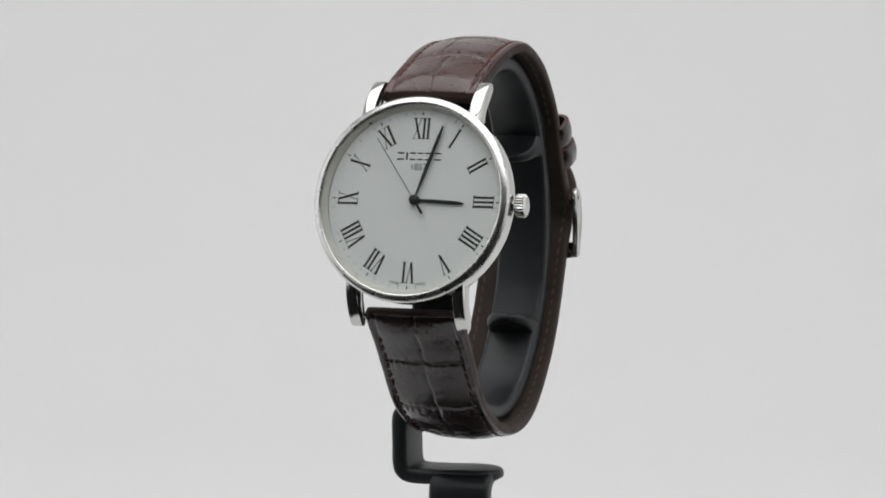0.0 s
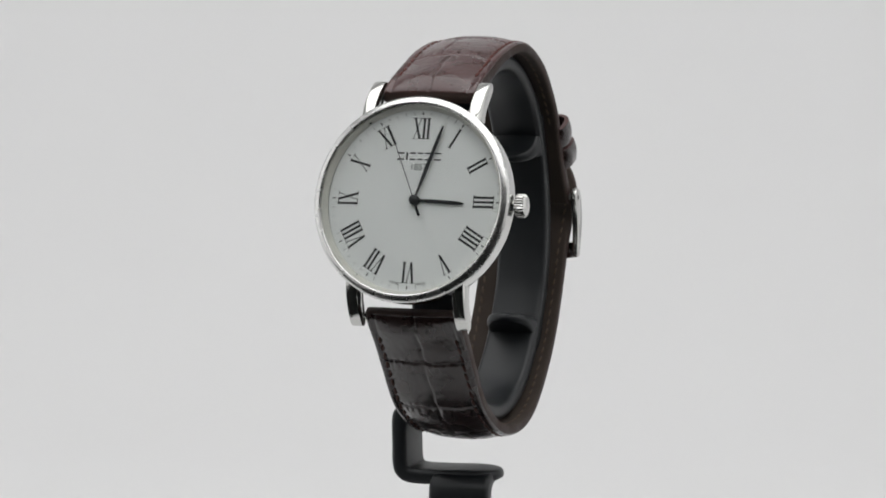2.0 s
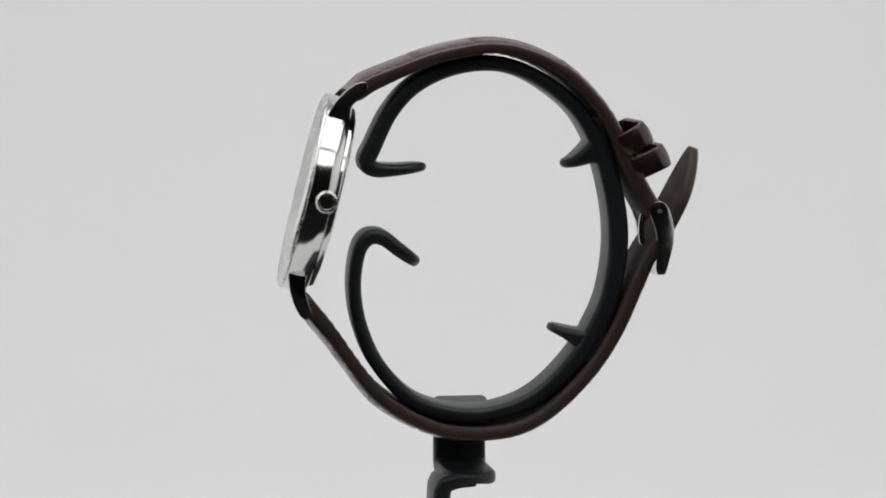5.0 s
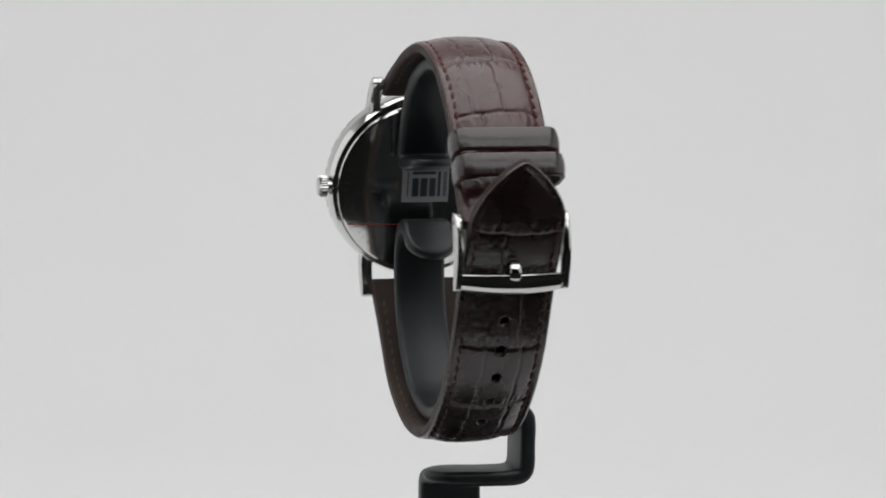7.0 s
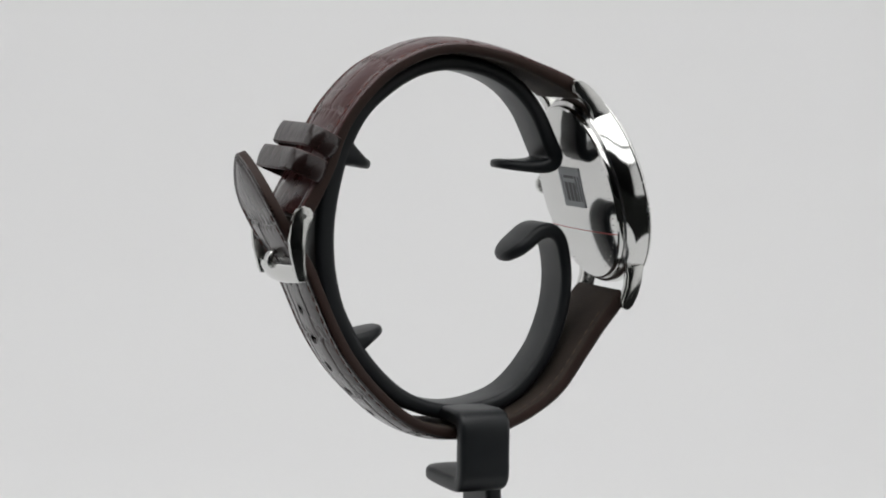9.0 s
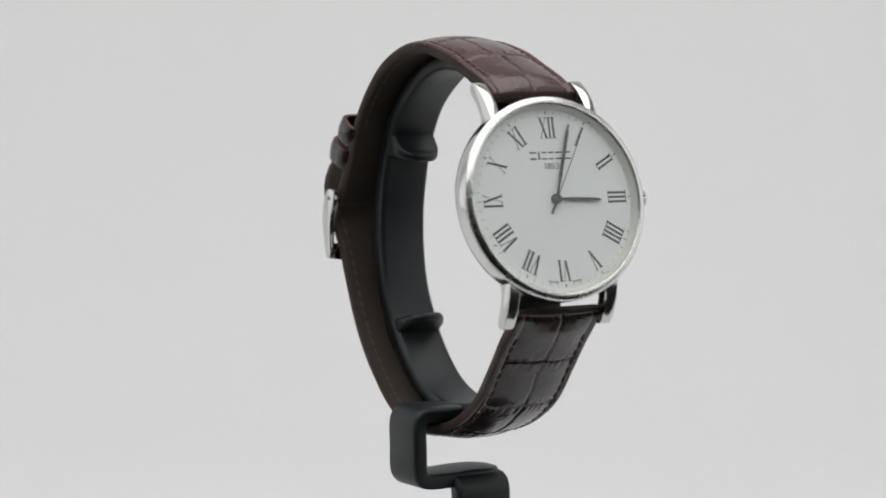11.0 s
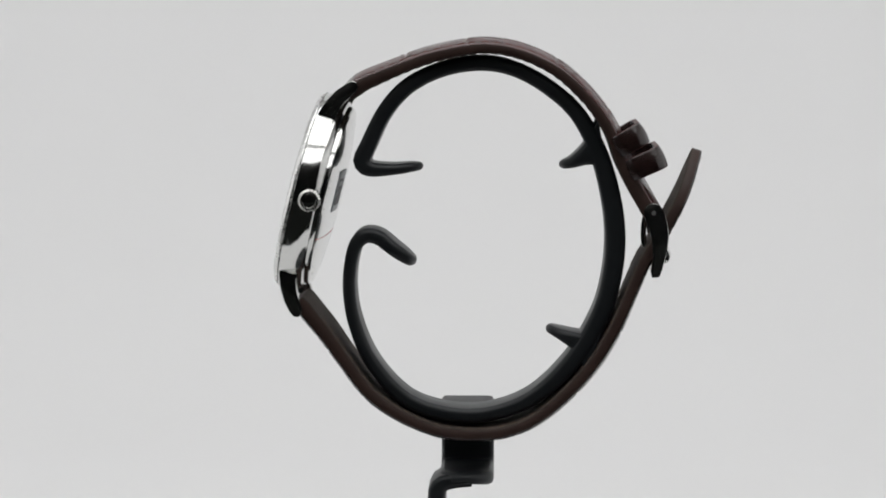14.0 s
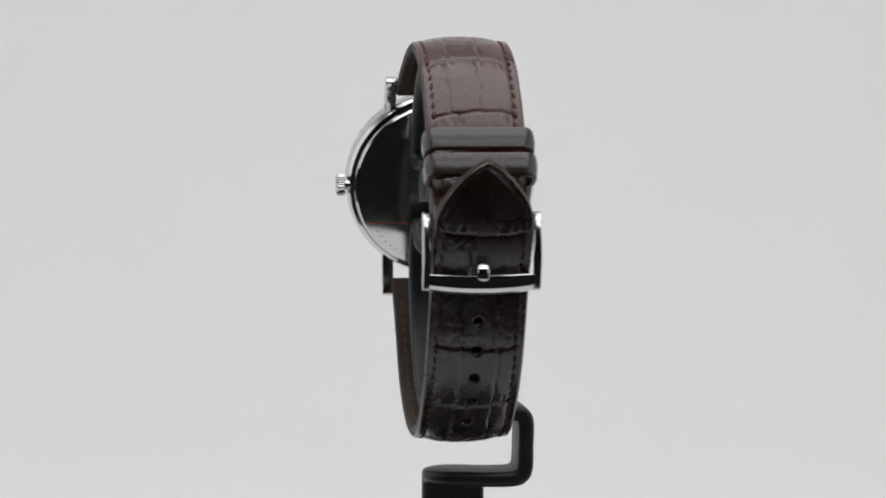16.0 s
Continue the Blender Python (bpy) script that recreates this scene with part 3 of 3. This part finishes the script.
def keeper(mid, normal, along, hw, hd, tall, parent, name, seed):
    """A leather loop round the strap: centre, outward normal and strap direction in the y-z plane."""
    bm = bmesh.new()
    n = 150
    x, y, nx, ny = loop_points(hw - 0.5, hd - 0.5, 2.2, n)
    cross = [(0.5, -0.40), (0.46, -0.47), (0.3, -0.5), (-0.42, -0.5), (-0.5, -0.46), (-0.5, 0.46), (-0.42, 0.5), (0.3, 0.5), (0.46, 0.47), (0.5, 0.40)]
    cross = cross + [(0.5 + 0.2 * (1 - ((k - 4.5) / 4.5) ** 2), 0.40 - 0.8 * k / 9) for k in range(1, 9)]
    rings = []
    for k in range(n):
        ring = []
        for off, q in cross:
            if off > 0.45:
                off += 0.05 * noise.noise((x[k] * 2.2, q * 1.6, seed)) + 0.015 * math.sin(x[k] * 3.1 + seed) * max(0, noise.noise((x[k] * 0.5, q * 3, seed + 3)))
            u, v = x[k] + nx[k] * off, y[k] + ny[k] * off
            ring.append((MID + u, mid[0] + normal[0] * v + along[0] * q * tall, mid[1] + normal[1] * v + along[1] * q * tall))
        rings.append(ring)
    vs = grid_faces(bm, rings, True, False)
    m = len(cross)
    for j in range(m):
        k = (j + 1) % m
        bm.faces.new((vs[-1][j], vs[-1][k], vs[0][k], vs[0][j]))
    bm.faces.ensure_lookup_table()
    for i, f in enumerate(bm.faces):
        if i % m in (1, 2, 6, 7):
            f.material_index = 1
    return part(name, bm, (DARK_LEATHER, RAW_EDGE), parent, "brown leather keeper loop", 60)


def build_strap(watch):
    me, dark, pale = stitch_mesh(THREAD), stitch_mesh(DARK_THREAD), stitch_mesh(LINING_THREAD)
    upper_rows = [(-22.9, 30.6, 2.2), (-21.8, 31.2, 3.0), (-18.7, 33.1, 2.9), (-12.9, 35.6, 2.5), (-7.4, 37.7, 2.4), (-1.6, 39.15, 2.3), (3.8, 39.9, 2.2), (9.0, 39.4, 2.2), (14.4, 37.6, 2.2), (19.8, 34.4, 2.3),
                  (25.3, 28.9, 2.3), (28.8, 23.5, 2.4), (31.0, 17.9, 2.6), (33.6, 13.0, 3.0), (35.4, 9.9, 3.0), (36.7, 7.6, 3.0)]
    bm, axis = strap_grid(upper_rows, lambda q: 18.6 - 0.1 * q, 260, seams=(13.6, 25.5, 43.0, 56.0, 62.5, 68.5),
                          cells=((0.0,), (-2.0,), (-1.8, 4.4), (-1.5, 5.0), (2.6,), (-3.0, 3.0), ()), seed=3)
    upper = part("strap_upper", bm, (LEATHER, LINING, EDGE), watch, "brown crocodile-embossed leather strap half with buckle", 180)
    stitches(upper, axis, me, 6.5, 60.0)
    stitches(upper, axis, pale, 6.5, 60.0, below=True)
    lower_rows = [(-31.9, -9.2, 2.0), (-31.2, -10.2, 2.8), (-29.4, -12.5, 2.9), (-26.4, -16.2, 2.7), (-22.9, -21.1, 2.5), (-17.8, -27.7, 2.5), (-11.9, -31.9, 2.4), (-5.7, -34.6, 2.3), (-1.5, -35.4, 2.3), (3.8, -35.6, 2.3),
                  (9.0, -34.9, 2.3), (14.0, -32.8, 2.3), (19.3, -28.7, 2.3), (25.0, -22.5, 2.3), (29.5, -15.4, 2.3), (33.3, -6.9, 2.3), (35.6, -1.6, 2.3), (39.1, 4.1, 2.3), (43.0, 11.7, 2.3), (46.0, 20.0, 2.1)]
    bm, axis = lower_grid(lower_rows)
    L = axis[-1][6]
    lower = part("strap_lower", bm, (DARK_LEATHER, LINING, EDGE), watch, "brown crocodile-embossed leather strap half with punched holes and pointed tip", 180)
    stitches(lower, axis, dark, 6.5, L - 11.0)
    stitches(lower, axis, pale, 6.5, L - 11.0, below=True)
    # keeper loops, empty, on the buckle half
    for c, hd in (((32.4, 22.1), 3.4), ((35.5, 17.6), 3.9)):
        along = Vector((0.50, -0.866)) if hd < 3.5 else Vector((0.41, -0.912))
        nrm = Vector((-along.y, along.x))
        keeper(c, nrm, along, 10.35, hd, 4.5, upper, "keeper_loop", hd)
    # buckle
    buckle = new("buckle")
    buckle.parent = watch
    tagged(buckle, "polished steel pin buckle")
    for sx in (-1, 1):
        bm = bmesh.new()
        arm = [(35.3, 7.6), (35.25, 8.8), (35.9, 9.8), (37.1, 10.15), (38.3, 9.7), (39.1, 8.4), (39.8, 6.2), (40.1, 3.6), (39.8, 1.0), (39.2, -1.4), (38.7, -3.3), (38.3, -4.3),
               (36.9, -4.4), (36.6, -3.2), (36.9, -0.8), (36.9, 2.0), (36.4, 4.6), (35.7, 6.4)]
        x0, x1 = (9.75, 10.95) if sx > 0 else (-10.95, -9.75)
        a = [bm.verts.new((MID + x0, y, z)) for y, z in arm]
        b = [bm.verts.new((MID + x1, y, z)) for y, z in arm]
        bm.faces.new(a), bm.faces.new(b[::-1])
        for i in range(len(arm)):
            j = (i + 1) % len(arm)
            bm.faces.new((a[j], a[i], b[i], b[j]))
        bmesh.ops.recalc_face_normals(bm, faces=bm.faces)
        bevel(bm, 0.22, 2, 50)
        part("arm", bm, SATIN, buckle, "", 40)
        # a dark disc whose colour stands in for the shaded hole in the arm
        bm = bmesh.new()
        bmesh.ops.create_cone(bm, cap_ends=True, segments=16, radius1=0.45, radius2=0.45, depth=0.3, matrix=Matrix.Translation((MID + sx * 10.9, 37.1, 8.2)) @ Matrix.Rotation(radians(90), 4, "Y"))
        part("hole_shade_disc", bm, DARK_STEEL, buckle)
    bm = bmesh.new()
    rings = []
    for k in range(25):
        u = -1 + 2 * k / 24
        x = MID + u * 10.85
        bow = 1.0 * (1 - u * u)
        cy, cz = 38.0 + bow * 1.3, -2.75 - bow * 0.55
        # a thin lip above, an upright upper face, the lower face curling under
        face = [(-1.0, 1.8), (0.0, 1.95), (0.3, 1.9), (0.38, 1.75), (0.3, 1.6), (0.34, 1.0), (0.32, 0.4), (0.2, -0.2), (0.0, -0.75), (-0.3, -1.25), (-0.7, -1.7), (-1.1, -1.9)]
        rings.append([(x, cy + p * 0.9 + q * 0.12, cz + q * (0.82 + 0.18 * bow)) for p, q in face])
    grid_faces(bm, rings)
    part("crossbar", bm, STEEL, buckle, "", 40)
    # hinge bar, its steel darkened in colour so that it doesn't shine between the arms
    bm = bmesh.new()
    bmesh.ops.create_cone(bm, cap_ends=True, segments=16, radius1=0.6, radius2=0.6, depth=18.6, matrix=Matrix.Translation((MID, 36.4, 8.3)) @ Matrix.Rotation(radians(90), 4, "Y"))
    part("hinge_bar", bm, DARK_STEEL, buckle)
    bm = bmesh.new()
    bar_sweep(bm, [(36.2, 8.0, 1.1, 1.5), (35.6, 4.5, 1.1, 1.5), (35.9, 1.0, 1.1, 1.6), (37.6, 0.7, 1.1, 1.9), (39.3, 0.7, 1.3, 2.2), (40.3, -0.5, 1.3, 2.3), (40.2, -1.6, 1.2, 2.3), (39.7, -2.5, 1.0, 2.1)], lambda u, y, z: (MID + u, y, z), 30, 0.5, True, True)
    part("pin", bm, STEEL, buckle, "", 60)


def lower_grid(rows):
    """The holed half: its outer side faces away from the ring, so the sweep is mirrored in thickness."""
    P, s = spline(rows, 50)
    L = s[-1]
    near = lambda y, z: float(np.interp(np.argmin(np.hypot(FINE[0][:, 0] - y, FINE[0][:, 1] - z)), range(2000), FINE[1]))
    FINE = spline(rows, 2000)
    h5, h1 = near(17.5, -29.8), near(32.5, -10.2)
    step = (h1 - h5) / 4
    flipped = [(-y, z, t) for y, z, t in rows]
    bm, axis = strap_grid(flipped, lambda q: 18.7 - 0.5 * q, 420, 13.0, [h5 + step * k for k in (0, 1, 2, 3, 4, 5)], (11.7, 23.2, 34.0, 45.0, near(10.5, -34.2), near(21.2, -26.2), near(29.6, -15.2), near(35.6, -1.6), near(40.2, 6.9)),
                          ((0.2,), (-0.3,), (0.1,), (3.0, -3.6), (3.2, -4.0), (3.2, -4.0), (3.0, -3.8), (3.2, -3.6), (2.0,), ()), 5)
    for v in bm.verts:
        v.co.y = -v.co.y
    axis = [(-y, z, np.array((-nv[0], nv[1])), np.array((-d[0], d[1])), th, w, q) for y, z, nv, d, th, w, q in axis]
    return bm, axis


stand = build_stand()
watch, second_hand = build_watch()
build_strap(watch)


# ---- what moves: the stand and the watch turn together, the second hand ticks ----
def motions():
    times = [0.0, 3.15] + [3.15 + 0.1 * k for k in range(1, 7)] + [3.75 + 0.25 * k for k in range(1, 50)]
    rows = [(t, pose(0, 0, 0, 0, 0, turn_at(t))) for t in times]
    walk(stand, rows)
    walk(watch, rows)
    ticks = [(0.0, HEAD_M @ pose(0, 0, 0, 0, 0, 36.5))]
    for k in range(1, 17):
        before, after = 36.5 - 6 * (k - 1), 36.5 - 6 * k
        if k < 16:
            ticks += [(k - 0.14, HEAD_M @ pose(0, 0, 0, 0, 0, before)), (k - 0.04, HEAD_M @ pose(0, 0, 0, 0, 0, after))]
        else:
            ticks += [(15.86, HEAD_M @ pose(0, 0, 0, 0, 0, before)), (16.0, HEAD_M @ pose(0, 0, 0, 0, 0, after))]
    walk(second_hand, ticks)


motions()
